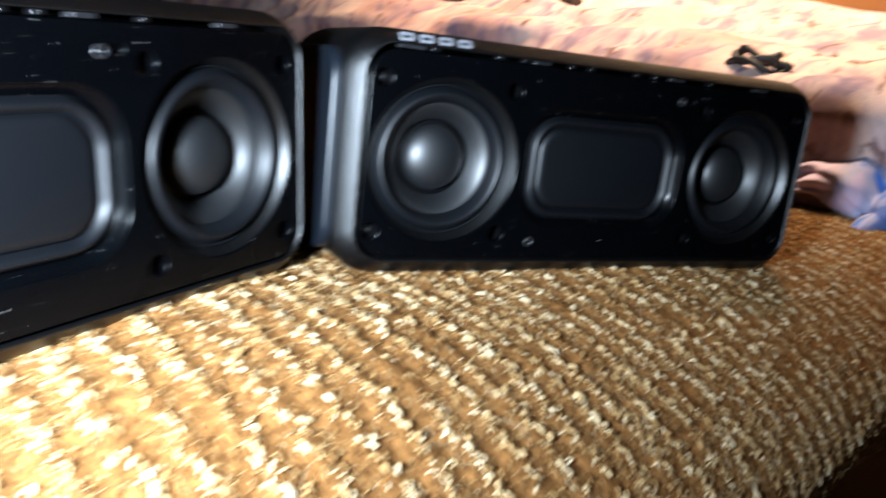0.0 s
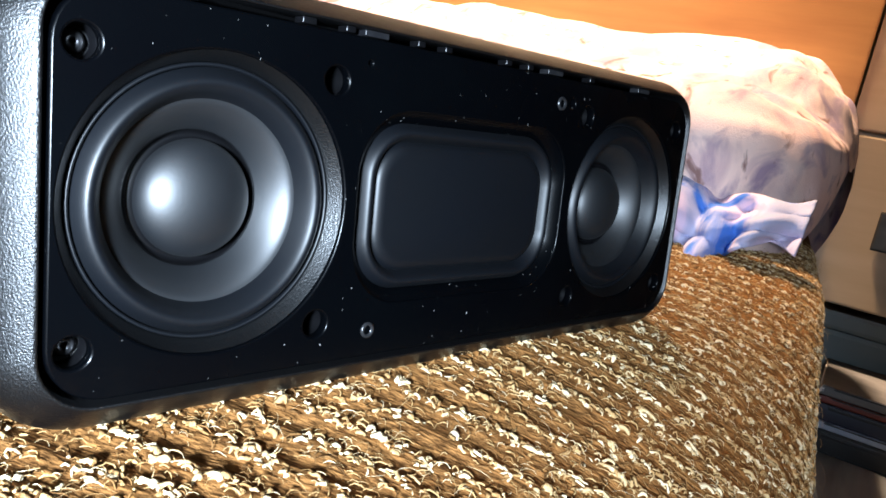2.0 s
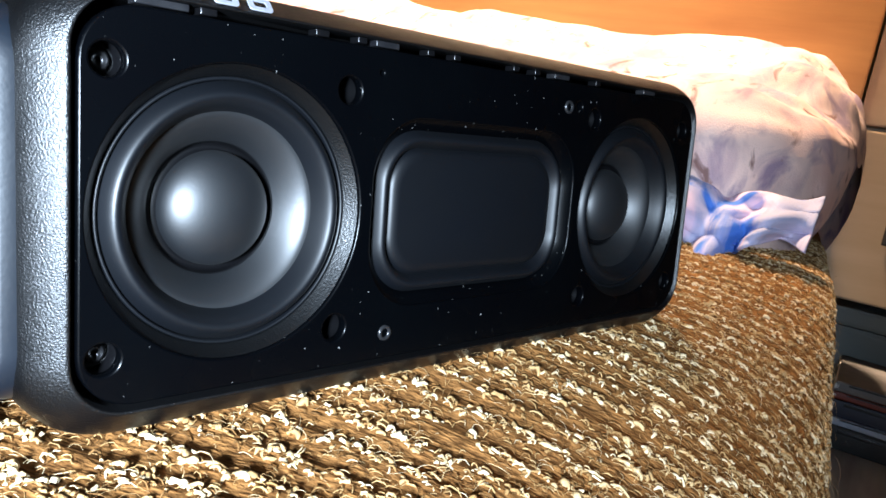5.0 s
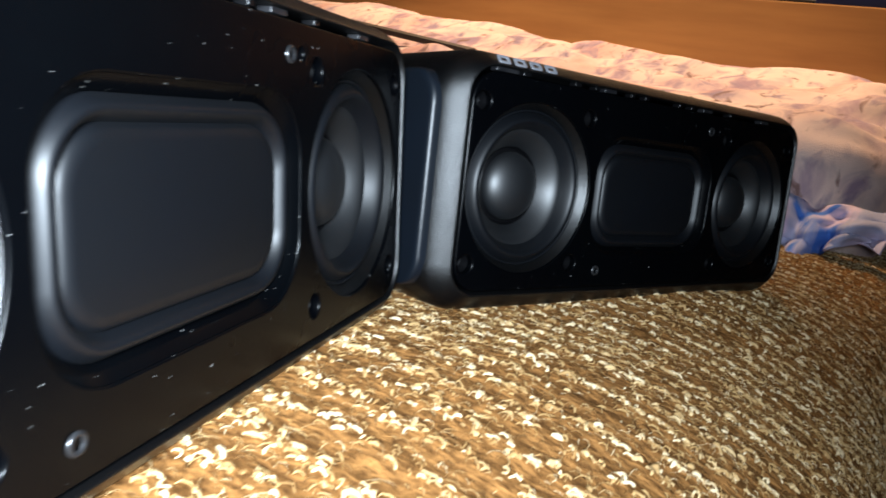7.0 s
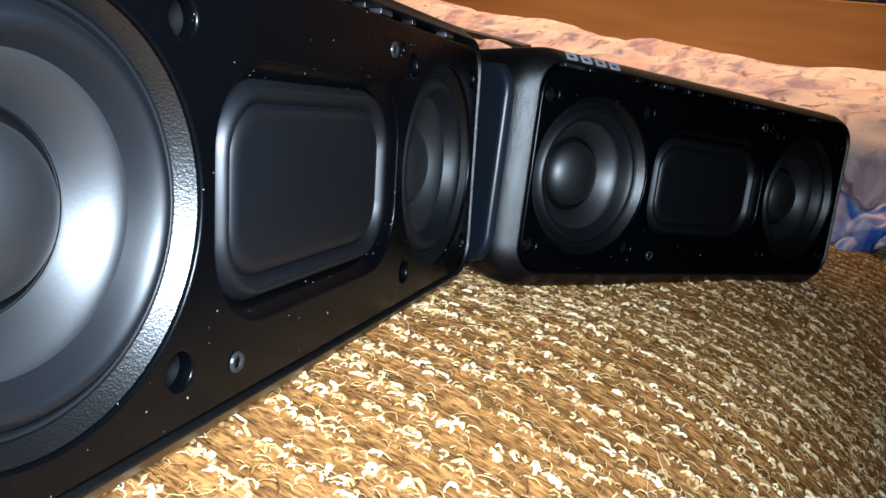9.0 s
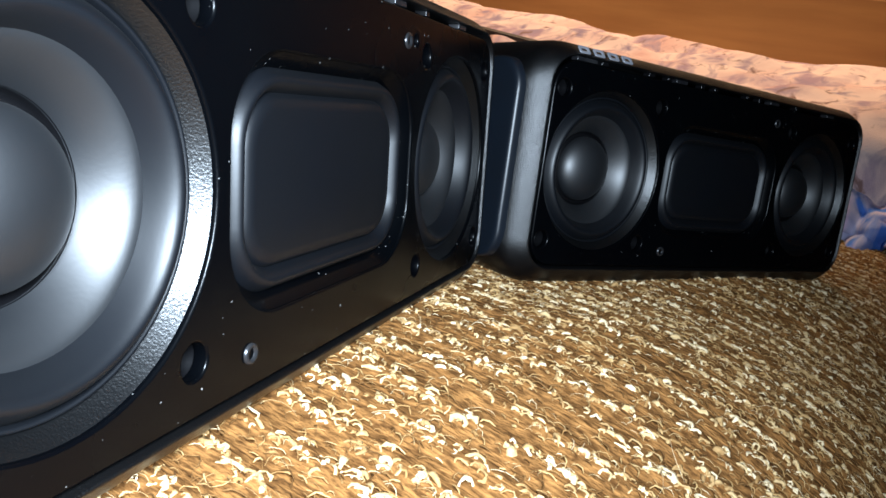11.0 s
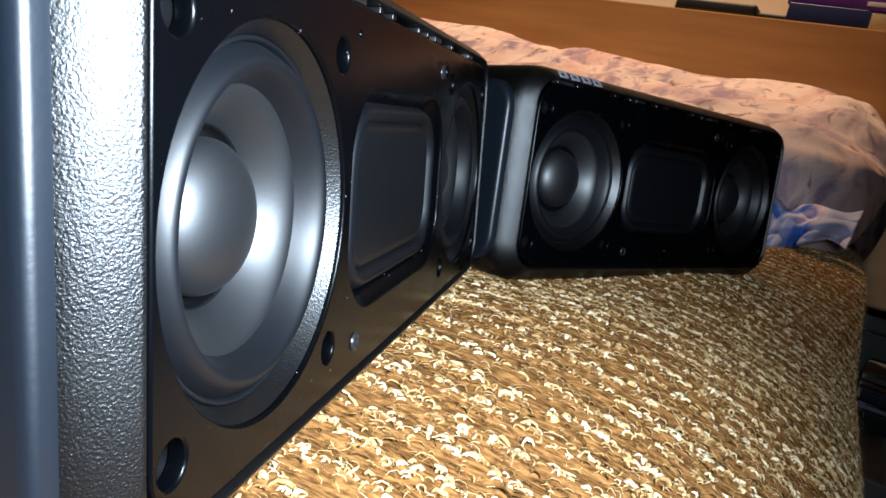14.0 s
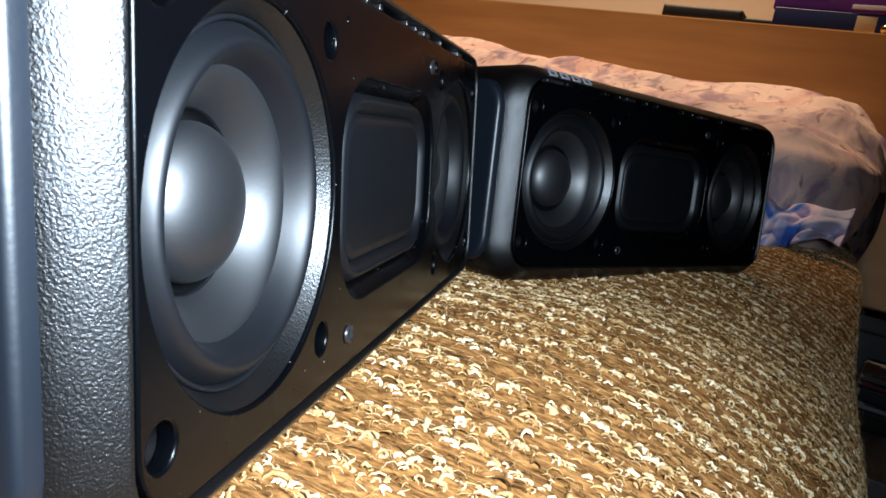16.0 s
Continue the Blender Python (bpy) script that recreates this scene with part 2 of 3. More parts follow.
def cut_plate(rings, thick, bevel):
    """A flat plate in the xz plane, its front at y = 0, with holes: the first ring is its outline."""
    cu = bpy.data.curves.new("outline", "CURVE")
    cu.dimensions, cu.fill_mode, cu.extrude, cu.bevel_depth, cu.bevel_resolution = "2D", "BOTH", thick / 2 - bevel, bevel, 1
    for ring in rings:
        sp = cu.splines.new("POLY")
        sp.points.add(len(ring) - 1)
        for p, (x, z) in zip(sp.points, ring):
            p.co = (x, z, 0, 1)
        sp.use_cyclic_u = True
    ob = new("outline", cu)
    me = bpy.data.meshes.new_from_object(ob.evaluated_get(bpy.context.evaluated_depsgraph_get()))
    bpy.data.objects.remove(ob)
    bpy.data.curves.remove(cu)
    me.transform(Matrix.Translation((0, thick / 2, 0)) @ Matrix.Rotation(radians(90), 4, "X"))
    return me


def tube(path, radius, k=8):
    """A round cord along a list of points."""
    bm = bmesh.new()
    rings = []
    pts = [Vector(p) for p in path]
    for i, p in enumerate(pts):
        d = (pts[min(i + 1, len(pts) - 1)] - pts[max(i - 1, 0)]).normalized()
        a = d.orthogonal().normalized() if not rings else (side - d * side.dot(d)).normalized()
        side = a
        b = d.cross(a)
        rings.append([bm.verts.new(p + radius * (math.cos(2 * math.pi * j / k) * a + math.sin(2 * math.pi * j / k) * b)) for j in range(k)])
    for u, v in zip(rings, rings[1:]):
        for j in range(k):
            bm.faces.new((u[j], u[(j + 1) % k], v[(j + 1) % k], v[j]))
    bm.faces.new(rings[0])
    bm.faces.new(rings[-1])
    return bm


# ---- room ----
NX, NY = 0.966, 0.259      # the way to the far board, level
TO_ROOM = Matrix(((NX, -NY, 0, 0), (NY, NX, 0, 0), (0, 0, 1, 0), (0, 0, 0, 1)))   # room axes: x to the board, y along it to its left end


def room_box(name, x0, x1, y0, y1, z0, z1, material, bevel=0.0, parent=None, label=""):
    bm = box(x1 - x0, y1 - y0, z1 - z0, bevel, ((x0 + x1) / 2, (y0 + y1) / 2, (z0 + z1) / 2))
    ob = part(name, bm, material, parent, label, smooth=False)
    if parent is None:
        ob.matrix_basis = TO_ROOM
    return ob


tagged(room_box("floor", -2.0, 1.6, -2.0, 2.6, -0.1, 0.0, FLOOR), "grey wood plank floor", "floor", kind="structure")
tagged(room_box("ceiling", -2.0, 1.6, -2.0, 2.6, 2.5, 2.6, CEIL), "plain white painted ceiling", "ceiling", kind="structure")
tagged(room_box("wall_east", 0.92, 1.02, -2.0, 2.6, 0, 2.5, WALL), "cream painted wall behind the wooden board", "wall", kind="structure")
# three unseen walls added dark, so the black speakers mirror less light
tagged(room_box("wall_west", -2.1, -2.0, -2.0, 2.6, 0, 2.5, TAUPE), "unseen wall, kept dark brown to cut reflections", "wall", kind="structure")
tagged(room_box("wall_north", -2.0, 0.92, 2.6, 2.7, 0, 2.5, TAUPE), "unseen wall, kept dark brown to cut reflections", "wall", kind="structure")
tagged(room_box("wall_south", -2.0, 0.92, -2.1, -2.0, 0, 2.5, TAUPE), "unseen wall, kept dark brown to cut reflections", "wall", kind="structure")

# wooden board with a shelf top
board = thing("wooden_headboard", "orange wood headboard with a flat shelf top behind the bedding", "headboard", TO_ROOM)
room_box("front_panel", 0.66, 0.68, -0.025, 1.6, 0.02, 0.744, WOOD, 0.002, board)
room_box("shelf", 0.682, 0.918, -0.025, 1.6, 0.724, 0.744, WOOD, 0.002, board)
room_box("side_panel", 0.682, 0.918, -0.025, -0.007, 0.02, 0.722, WOOD, 0.002, board)

# beech cabinet next to it
cab = thing("beech_cabinet", "pale beech cabinet with a lock, standing beside the wooden headboard", "cabinet", TO_ROOM)
room_box("body", 0.685, 0.915, -0.60, -0.0265, 0.43, 1.10, TAN, 0.002, cab)
room_box("upper_door", 0.663, 0.682, -0.598, -0.027, 0.601, 1.098, TAN, 0.002, cab)
low = room_box("lower_door", 0.663, 0.682, -0.598, -0.027, 0.432, 0.5965, TAN, 0.002, cab)
room_box("lock_plate", 0.657, 0.662, -0.109, -0.074, 0.491, 0.529, mat("dull_brass", (0.05, 0.042, 0.032), 0.45, 0.2, scale=90), 0.002, low, "dark metal lock plate")
for y in (-0.58, -0.32):
    room_box("leg", 0.70, 0.73, y - 0.015, y + 0.015, 0.0, 0.429, TAN, 0.002, cab)

# ---- sofa ----
ED, EN = np.array((0.9268, 0.3756, 0.0)), np.array((-0.3756, 0.9268, 0.0))   # along the seat's front edge, and inwards from it
E0 = np.array((-0.0050, -0.1028, 0.4519))
DEEP, HANG = 1.30, 0.36


def seat(s, v):
    """Places on the seat, s metres along its edge and v metres along its section: v < 0 on the flat, then round the edge and down."""
    s, v = np.broadcast_arrays(np.asarray(s, float), np.asarray(v, float))
    f = np.clip((s - 0.09) / 0.207, 0, 1)
    f = f * f * (3 - 2 * f)
    ra, rb = 0.114 - 0.065 * f, 0.051 - 0.040 * f
    turn = 0.5 * math.pi * (ra + rb) / 2
    a = np.clip(v / turn, 0, 1) * math.pi / 2
    down = np.maximum(v - turn, 0)
    q = np.where(v < 0, ra - v, ra * (1 - np.sin(a))) + 0.010 * np.sin(np.minimum(down / 0.30, 1) * math.pi)
    p = E0 + s[..., None] * ED + q[..., None] * EN
    wave = 0.0015 * np.sin(p[..., 0] * 31 + 1.3 * np.sin(p[..., 1] * 23)) + 0.0011 * np.sin(p[..., 1] * 47 + p[..., 0] * 19)
    p[..., 2] += 0.1 * np.maximum(p[..., 0], -0.5) - rb * (1 - np.cos(a)) - down + wave
    return p


def grid_mesh(name, p):
    """A mesh on a grid of places, shape (rows, columns, 3)."""
    r, c = p.shape[:2]
    i = np.arange(r * c).reshape(r, c)
    faces = np.stack([i[:-1, :-1], i[1:, :-1], i[1:, 1:], i[:-1, 1:]], -1).reshape(-1, 4)
    me = bpy.data.meshes.new(name)
    me.from_pydata(p.reshape(-1, 3).tolist(), [], faces.tolist())
    me.shade_smooth()
    return me


sofa = thing("sofa", "sofa seat in brown ribbed boucle upholstery with cream loops", "sofa")
RIB, SLANT = 0.0107, -0.034
ss, vv = np.meshgrid(np.concatenate([np.arange(-0.75, -0.345, 0.012), np.arange(-0.345, 0.455, 0.0012), np.arange(0.455, 0.96, 0.01)]), np.concatenate([np.arange(-DEEP, -0.30, 0.02), np.arange(-0.30, 0.16, 0.004), np.arange(0.16, HANG, 0.02)]), indexing="ij")
ground = seat(ss, vv)
ground[..., 2] += 0.0006 * np.cos(2 * math.pi * (ss + SLANT * vv + 0.33) / RIB) * ((ss > -0.34) & (ss < 0.45))
past = np.maximum(ground[..., 0] * NX + ground[..., 1] * NY - 0.652, 0)      # the seat ends at the wooden board
ground[..., 0] -= past * NX
ground[..., 1] -= past * NY
part("seat_cushion", grid_mesh("seat_cushion", ground), BOUCLE, sofa)
SOFA_AXES = Matrix(((ED[0], EN[0], 0, E0[0]), (ED[1], EN[1], 0, E0[1]), (0, 0, 1, 0), (0, 0, 0, 1)))
base = part("base", box(1.34, 1.24, 0.30, 0.006, (-0.07, 0.66, 0.24)), BOUCLE, sofa, smooth=False)
base.matrix_basis = SOFA_AXES
for x in (-0.68, 0.54):
    for y in (0.10, 1.22):
        leg = part("leg", box(0.05, 0.05, 0.089, 0.004, (x, y, 0.0445)), BLACK, sofa, "short black foot", smooth=False)
        leg.matrix_basis = SOFA_AXES


def yarn(name, count_step, radius, size, spread, lift, material, seed, sides=4, rings=7, bend=(2.2, 4.6), s_range=(-0.33, 0.45), v_range=(-0.235, 0.14), shift=0.0, sway=0.6, lump=0.0, lean=(0.35, 1.5)):
    """Curled yarn along the ribs, joined into one mesh."""
    rng = np.random.default_rng(seed)
    rho = np.arange(s_range[0], s_range[1], RIB) + shift
    v = np.arange(v_range[0], v_range[1], count_step)
    rho, v = [a.ravel() for a in np.meshgrid(rho, v, indexing="ij")]
    n = len(rho)
    keep = np.sin(rho * 310 + 2.1 * np.sin(v * 47)) + np.sin(v * 151 + 1.7 * np.sin(rho * 83)) + rng.normal(0, 1.0, n) > -1.3
    rho, v = rho[keep], v[keep]
    n = len(rho)
    v = v + rng.normal(0, count_step * 0.5, n)
    s = rho + 0.0006 * np.sin(v * 190 + rho * 900) + rng.normal(0, spread, n) - SLANT * v
    p, pv, ps = seat(s, v), seat(s, v + 0.001), seat(s + 0.001, v)
    tv, ts = pv - p, ps - p
    tv /= np.linalg.norm(tv, axis=1)[:, None]
    up = np.cross(ts, tv)
    up /= np.linalg.norm(up, axis=1)[:, None]
    up *= np.sign(up[:, 2:3] + 0.3)
    side = np.cross(up, tv)
    turn = rng.normal(0, sway, n)
    ax = np.cos(turn)[:, None] * tv + np.sin(turn)[:, None] * side
    tilt = rng.uniform(*lean, n)
    ay = np.cos(tilt)[:, None] * np.cross(up, ax) + np.sin(tilt)[:, None] * up
    r = size * rng.uniform(0.6, 1.35, n)
    arc = rng.uniform(*bend, n)
    th = (np.linspace(-0.5, 0.5, rings)[None] * arc[:, None])
    stretch = rng.uniform(1.0, 1.7, n)[:, None]
    c = p[:, None] + up[:, None] * (lift * rng.uniform(0.5, 1.2, n))[:, None, None] + (r[:, None] * np.sin(th) * stretch)[..., None] * ax[:, None] + (r[:, None] * (np.cos(th) - 0.3))[..., None] * ay[:, None]
    wob = np.cumsum(rng.normal(0, 1, c.shape), axis=1)
    c = c + (wob - wob.mean(axis=1, keepdims=True)) * radius * 0.6
    d = np.gradient(c, axis=1)
    d /= np.linalg.norm(d, axis=2)[..., None]
    na = np.cross(d, np.cross(ax, ay)[:, None])
    na /= np.linalg.norm(na, axis=2)[..., None]
    nb = np.cross(d, na)
    w = radius * rng.uniform(0.45, 1.45, n)[:, None] * (1 - 0.45 * np.abs(np.linspace(-1, 1, rings))[None] ** 3)
    w = w * np.exp(rng.normal(0, 1, w.shape) * lump)
    k = np.arange(sides) * 2 * math.pi / sides
    tubes = c[:, :, None] + w[..., None, None] * (np.cos(k)[None, None, :, None] * na[:, :, None] + np.sin(k)[None, None, :, None] * nb[:, :, None])
    base = np.arange(n * rings * sides).reshape(n, rings, sides)
    nxt = np.roll(base, -1, axis=2)
    faces = np.stack([base[:, :-1], nxt[:, :-1], nxt[:, 1:], base[:, 1:]], -1).reshape(-1, 4)
    me = bpy.data.meshes.new(name)
    me.vertices.add(n * rings * sides)
    me.vertices.foreach_set("co", tubes.astype(np.float32).ravel())
    me.loops.add(faces.size)
    me.loops.foreach_set("vertex_index", faces.astype(np.int32).ravel())
    me.polygons.add(len(faces))
    me.polygons.foreach_set("loop_start", np.arange(0, faces.size, 4, dtype=np.int32))
    me.update(calc_edges=True)
    me.validate()
    me.shade_smooth()
    return part(name, me, material, sofa, "curled cream boucle yarn" if material == YARN else "flat brown threads", kind="stuff")


yarn("boucle_yarn", 0.00074, 0.00032, 0.00066, 0.0014, 0.0005, YARN, 3, sides=4, rings=6, bend=(2.2, 5.2), sway=0.9, lump=0.25, lean=(0.2, 1.2))
yarn("slub_yarn", 0.0026, 0.00047, 0.00105, 0.0011, 0.0003, YARN, 11, sides=4, rings=6, bend=(1.4, 3.6), sway=0.4, lump=0.30, lean=(0.2, 1.2))
yarn("ground_thread", 0.0007, 0.00017, 0.0011, 0.0034, 0.0004, YARN_BROWN, 5, sides=3, rings=4, bend=(0.9, 3.2), shift=RIB / 2, sway=0.75, lump=0.25)
yarn("fuzz", 0.0009, 0.00008, 0.0010, 0.0034, 0.0008, YARN, 8, sides=3, rings=4, bend=(0.8, 3.2), shift=RIB * 0.4, sway=1.2)
yarn("stray_fibre", 0.0060, 0.00004, 0.0034, 0.0050, 0.0012, YARN, 9, sides=3, rings=5, bend=(0.6, 2.4), sway=1.2)

# ---- loudspeakers ----


def screw_hole(x, z, r, parent, deep=0.006, head=True):
    hole = part("screw_hole", lathe([(r, 0.0012), (r * 0.95, 0.0016), (r * 0.92, deep), (r * 0.90, deep + 0.0002), (r * 0.3, deep + 0.0004)], 24, x, z), HOLE, parent)
    if head:
        part("screw", lathe([(r * 0.62, deep + 0.0003), (r * 0.60, deep - 0.0010), (r * 0.45, deep - 0.0014), (r * 0.18, deep - 0.0014), (r * 0.12, deep - 0.0006)], 20, x, z),
             STEEL, hole, "small steel screw head")


def driver(cx, cz, parent):
    """A small full-range driver: sloping bezel, proud rubber roll, cone, dark groove and dome."""
    d = part("bezel", lathe([(0.02725, 0.0003), (0.02712, 0.0005), (0.0250, 0.0032), (0.0248, 0.0035), (0.0247, 0.0052)], 72, cx, cz, False), BEZEL, parent)
    part("frame_ring", lathe([(0.0247, 0.0050), (0.0247, 0.0034), (0.0245, 0.0030), (0.0242, 0.0030), (0.0240, 0.0034), (0.0239, 0.0050)], 72, cx, cz, False), RUBBER, d)
    roll = [(0.0239 - 0.0055 * i / 16, 0.0042 - 0.0037 * math.sin(math.pi * i / 16) + 0.0016 * i / 16) for i in range(17)]
    part("surround", lathe(roll, 72, cx, cz, False), RUBBER, d, "rolled rubber surround")
    cone = [(0.0185 - 0.0057 * i / 12, 0.0056 + 0.0058 * (i / 12) ** 1.6) for i in range(13)]
    part("cone", lathe(cone, 72, cx, cz, False), CONE, d, "dark grey satin speaker cone")
    # the ring of shade round the dome, coloured in as a black groove
    part("groove", lathe([(0.0129, 0.0111), (0.0126, 0.0124), (0.0120, 0.0134), (0.0112, 0.0134), (0.0106, 0.0112)], 72, cx, cz, False), HOLE, d, "groove round the dust cap, black for the shade in it")
    dome = [(0.0111 * math.cos(radians(90 * i / 12)), 0.0112 - 0.0064 * math.sin(radians(90 * i / 12))) for i in range(13)]
    part("dust_cap", lathe(dome, 72, cx, cz), CONE, d, "dark grey domed dust cap")


def speaker():
    s = thing("bluetooth_speaker", "black portable speaker with its grille removed, resting on the sofa", "speaker", group="pair of speakers")
    cx, cz, pw, ph = 0.0011, 0.0405, 0.0929, 0.0326
    inner = rounded(pw + 0.0014, ph + 0.0017, 0.0094, 10, cx, cz + 0.0004)
    outer = rounded(0.1012, 0.0399, 0.0160, 10, 0.0002, 0.0399)
    shell = []
    for f, y in ((0, 0.034), (0, -0.0002), (0.05, -0.0005), (0.12, -0.0002), (0.24, 0.0004), (0.40, 0.0013), (0.56, 0.0024), (0.72, 0.0037), (0.85, 0.0052), (0.94, 0.0071), (0.985, 0.0094), (1.0, 0.0125)):
        shell.append([(a + (c - a) * f, y, b + (d - b) * f) for (a, b), (c, d) in zip(inner, outer)])
    sec = lambda hw, hh, r, y, z=0.0399: [(x, y, zz) for x, zz in rounded(hw, hh, r, 10, 0.0002, z)]
    shell += [sec(0.1012, 0.0399, 0.0160, 0.066), sec(0.1008, 0.0395, 0.016, 0.074), sec(0.0992, 0.0382, 0.015, 0.080), sec(0.0955, 0.0350, 0.013, 0.0838), sec(0.0895, 0.0300, 0.012, 0.0845)]
    part("shell", loft(shell, True, True), SHELL, s)
    # faceplate with its openings
    xa, xb, xr, zd = -0.0643, 0.0643, -0.0002, 0.0398
    rings = [rounded(pw, ph, 0.009, 8, cx, cz), circle(0.0272, 72, xa, zd), circle(0.0272, 72, xb, zd), rounded(0.0345, 0.0211, 0.0140, 10, xr, zd - 0.0003)]
    corner = [(-0.0878, 0.0646), (-0.0881, 0.0161), (0.0878, 0.0646), (0.0880, 0.0158)]
    mid = [(-0.0414, 0.0644), (-0.0423, 0.0160), (0.0408, 0.0648), (0.0412, 0.0151)]
    rings += [circle(0.0032, 24, *c) for c in corner] + [circle(0.0032, 24, *c) for c in mid] + [circle(0.0009, 12, -0.0337, 0.0687), circle(0.0018, 16, 0.0335, 0.0676)]
    face = part("faceplate", cut_plate(rings, 0.0026, 0.0004), PLATE, s, "satin black faceplate with dust specks", smooth=False)
    for c in corner:
        screw_hole(*c, 0.0032, face)
    for c in mid:
        screw_hole(*c, 0.0032, face, 0.010, False)
    screw_hole(0.0335, 0.0676, 0.0018, face, 0.004)
    for c in ((-0.0289, 0.0133), (0.0287, 0.0671)):
        boss = part("boss", lathe([(0.0018, 0.0004), (0.0017, -0.0004), (0.0012, -0.0006), (0.0010, 0.0000), (0.0004, 0.0002)], 20, *c), STEEL, face, "small screw on the faceplate")
    for x in (xa, xb):
        driver(x, zd, s)
    # passive radiator: steep bezel, rolled rubber, sunken panel
    rr = lambda o, y: [(x, y, z) for x, z in rounded(0.0345 - o, 0.0211 - o, max(0.0140 - o * 0.75, 0.003), 10, xr, zd - 0.0003)]
    pr = part("radiator_bezel", loft([rr(0.0, 0.0004), rr(0.0004, 0.0006), rr(0.0024, 0.0026), rr(0.0028, 0.0032), rr(0.0029, 0.0050)]), PLATE, s)
    roll = [rr(0.0028 + 0.0040 * i / 14, 0.0035 - 0.0026 * math.sin(math.pi * i / 14) + 0.0002 * i / 14) for i in range(15)]
    part("radiator_surround", loft(roll), RUBBER, pr, "rolled rubber surround")
    part("radiator_panel", loft([rr(0.0066, 0.0040), rr(0.0070, 0.0030), rr(0.0078, 0.0021), rr(0.0095, 0.0019)], False, True), RUBBER, pr, "flat dark rubber panel")
    # clips in the groove round the faceplate
    for x, w in ((-0.079, 0.009), (-0.071, 0.003), (-0.048, 0.003), (-0.0385, 0.0022), (-0.032, 0.006), (-0.020, 0.002), (-0.012, 0.002), (0.008, 0.002), (0.016, 0.002), (0.026, 0.006), (0.042, 0.002), (0.068, 0.006)):
        part("clip", box(w, 0.003, 0.0012, 0.0002, (x, 0.0024, cz + ph + 0.0014)), CLIP if w > 0.0055 else HOLE, s, "worn grey grille clip" if w > 0.0055 else "")
    # side panels
    for sgn in (-1, 1):
        ring = rounded(0.0357, 0.0325, 0.010, 8, 0.0405, 0.0399)
        rows = [[(0.0002 + sgn * (0.0992 + h), y + o * (0.0405 - y) / 0.0357, z + o * (0.0399 - z) / 0.033) for y, z in ring] for o, h in ((0, 0), (0, 0.0026), (0.0003, 0.0033), (0.0009, 0.0037), (0.0020, 0.0038))]
        part("side_panel", loft(rows, False, True), CAP, s, "smooth blue-black end panel")
    # four silver marks printed on the upper front slope
    for k in range(4):
        b = cut_plate([rounded(0.0023, 0.0015, 0.0006, 3), rounded(0.0013, 0.0007, 0.0003, 3)], 0.0003, 0.00005)
        b.transform(Matrix.Translation((-0.0815 + 0.0066 * k, 0.0006, 0.0774)) @ Matrix.Rotation(radians(-40), 4, "X"))
        part("logo_mark", b, SILVER, s, "silver printed mark")
    return s


right_speaker = speaker()
right_speaker.matrix_basis = pose(0, 0, 0.45, -4.61, -5.28, 0.21)
left_speaker = copy_thing(right_speaker, pose(-0.1831, -0.0528, 0.4328, -9.76, -4.47, 37.47))

# ---- bedding ----


QX = (0.275, 0.256, 0.248, 0.252, 0.266, 0.295, 0.350, 0.430, 0.500, 0.560, 0.615, 0.648, 0.656, 0.656)
QZ = (0.440, 0.465, 0.492, 0.522, 0.548, 0.564, 0.582, 0.612, 0.634, 0.641, 0.630, 0.600, 0.530, 0.440)
QL = np.concatenate([[0], np.cumsum(np.hypot(np.diff(QX), np.diff(QZ)))])


def quilt_section(y, k=96):
    """The heaped quilt's section at y along the board: from its foot at the front, over the top, to its foot at the board."""
    end = min(max((y + 0.0505) / 0.080, 0.0), 1.0)
    f = math.sqrt(max(1 - (1 - end) ** 2, 0.0))
    fx = 0.30 + 0.70 * f
    lift = min(max((y - 0.28) / 0.2, 0), 1)
    ring = []
    for i in range(k + 1):
        l = QL[-1] * i / k
        x, z = float(np.interp(l, QL, QX)), float(np.interp(l, QL, QZ))
        back = min(max((x - 0.38) / 0.12, 0), 1)
        z += 0.020 * lift * back - 0.05 * max(0, y - 0.75) * back
        x, z = 0.44 + (x - 0.44) * fx, 0.542 + (z - 0.542) * f
        w = 0.012 * noise.noise((x * 8, y * 11, z * 5)) + 0.009 * noise.noise((x * 17 + z * 20, y * 9 + x * 6, 3)) + 0.0050 * noise.noise((x * 45, y * 22 + z * 30, 7))
        w += 0.0062 * noise.noise((x * 24, y * 13, z * 70 + y * 14)) * (1 - 0.4 * back)
        nx, nz = (x - 0.44) / 0.20, (z - 0.52) / 0.09
        n = math.hypot(nx, nz) + 1e-6
        ring.append((min(x + w * nx / n, 0.657), y, max(z + w * nz / n, 0.440)))
    return ring


quilt = thing("quilt", "crumpled pale pink floral cotton quilt heaped on the sofa", "quilt", TO_ROOM)
ys = np.concatenate([np.linspace(-0.0505, 0.03, 34), np.arange(0.034, 1.25, 0.006)])
part("cover", grid_mesh("cover", np.array([quilt_section(y) for y in ys])), QUILT, quilt)

# a lilac sheet's corner, crumpled in front of the quilt
sheet = thing("bed_sheet", "crumpled lilac and blue cotton sheet corner below the quilt", "sheet", TO_ROOM)
rows = []
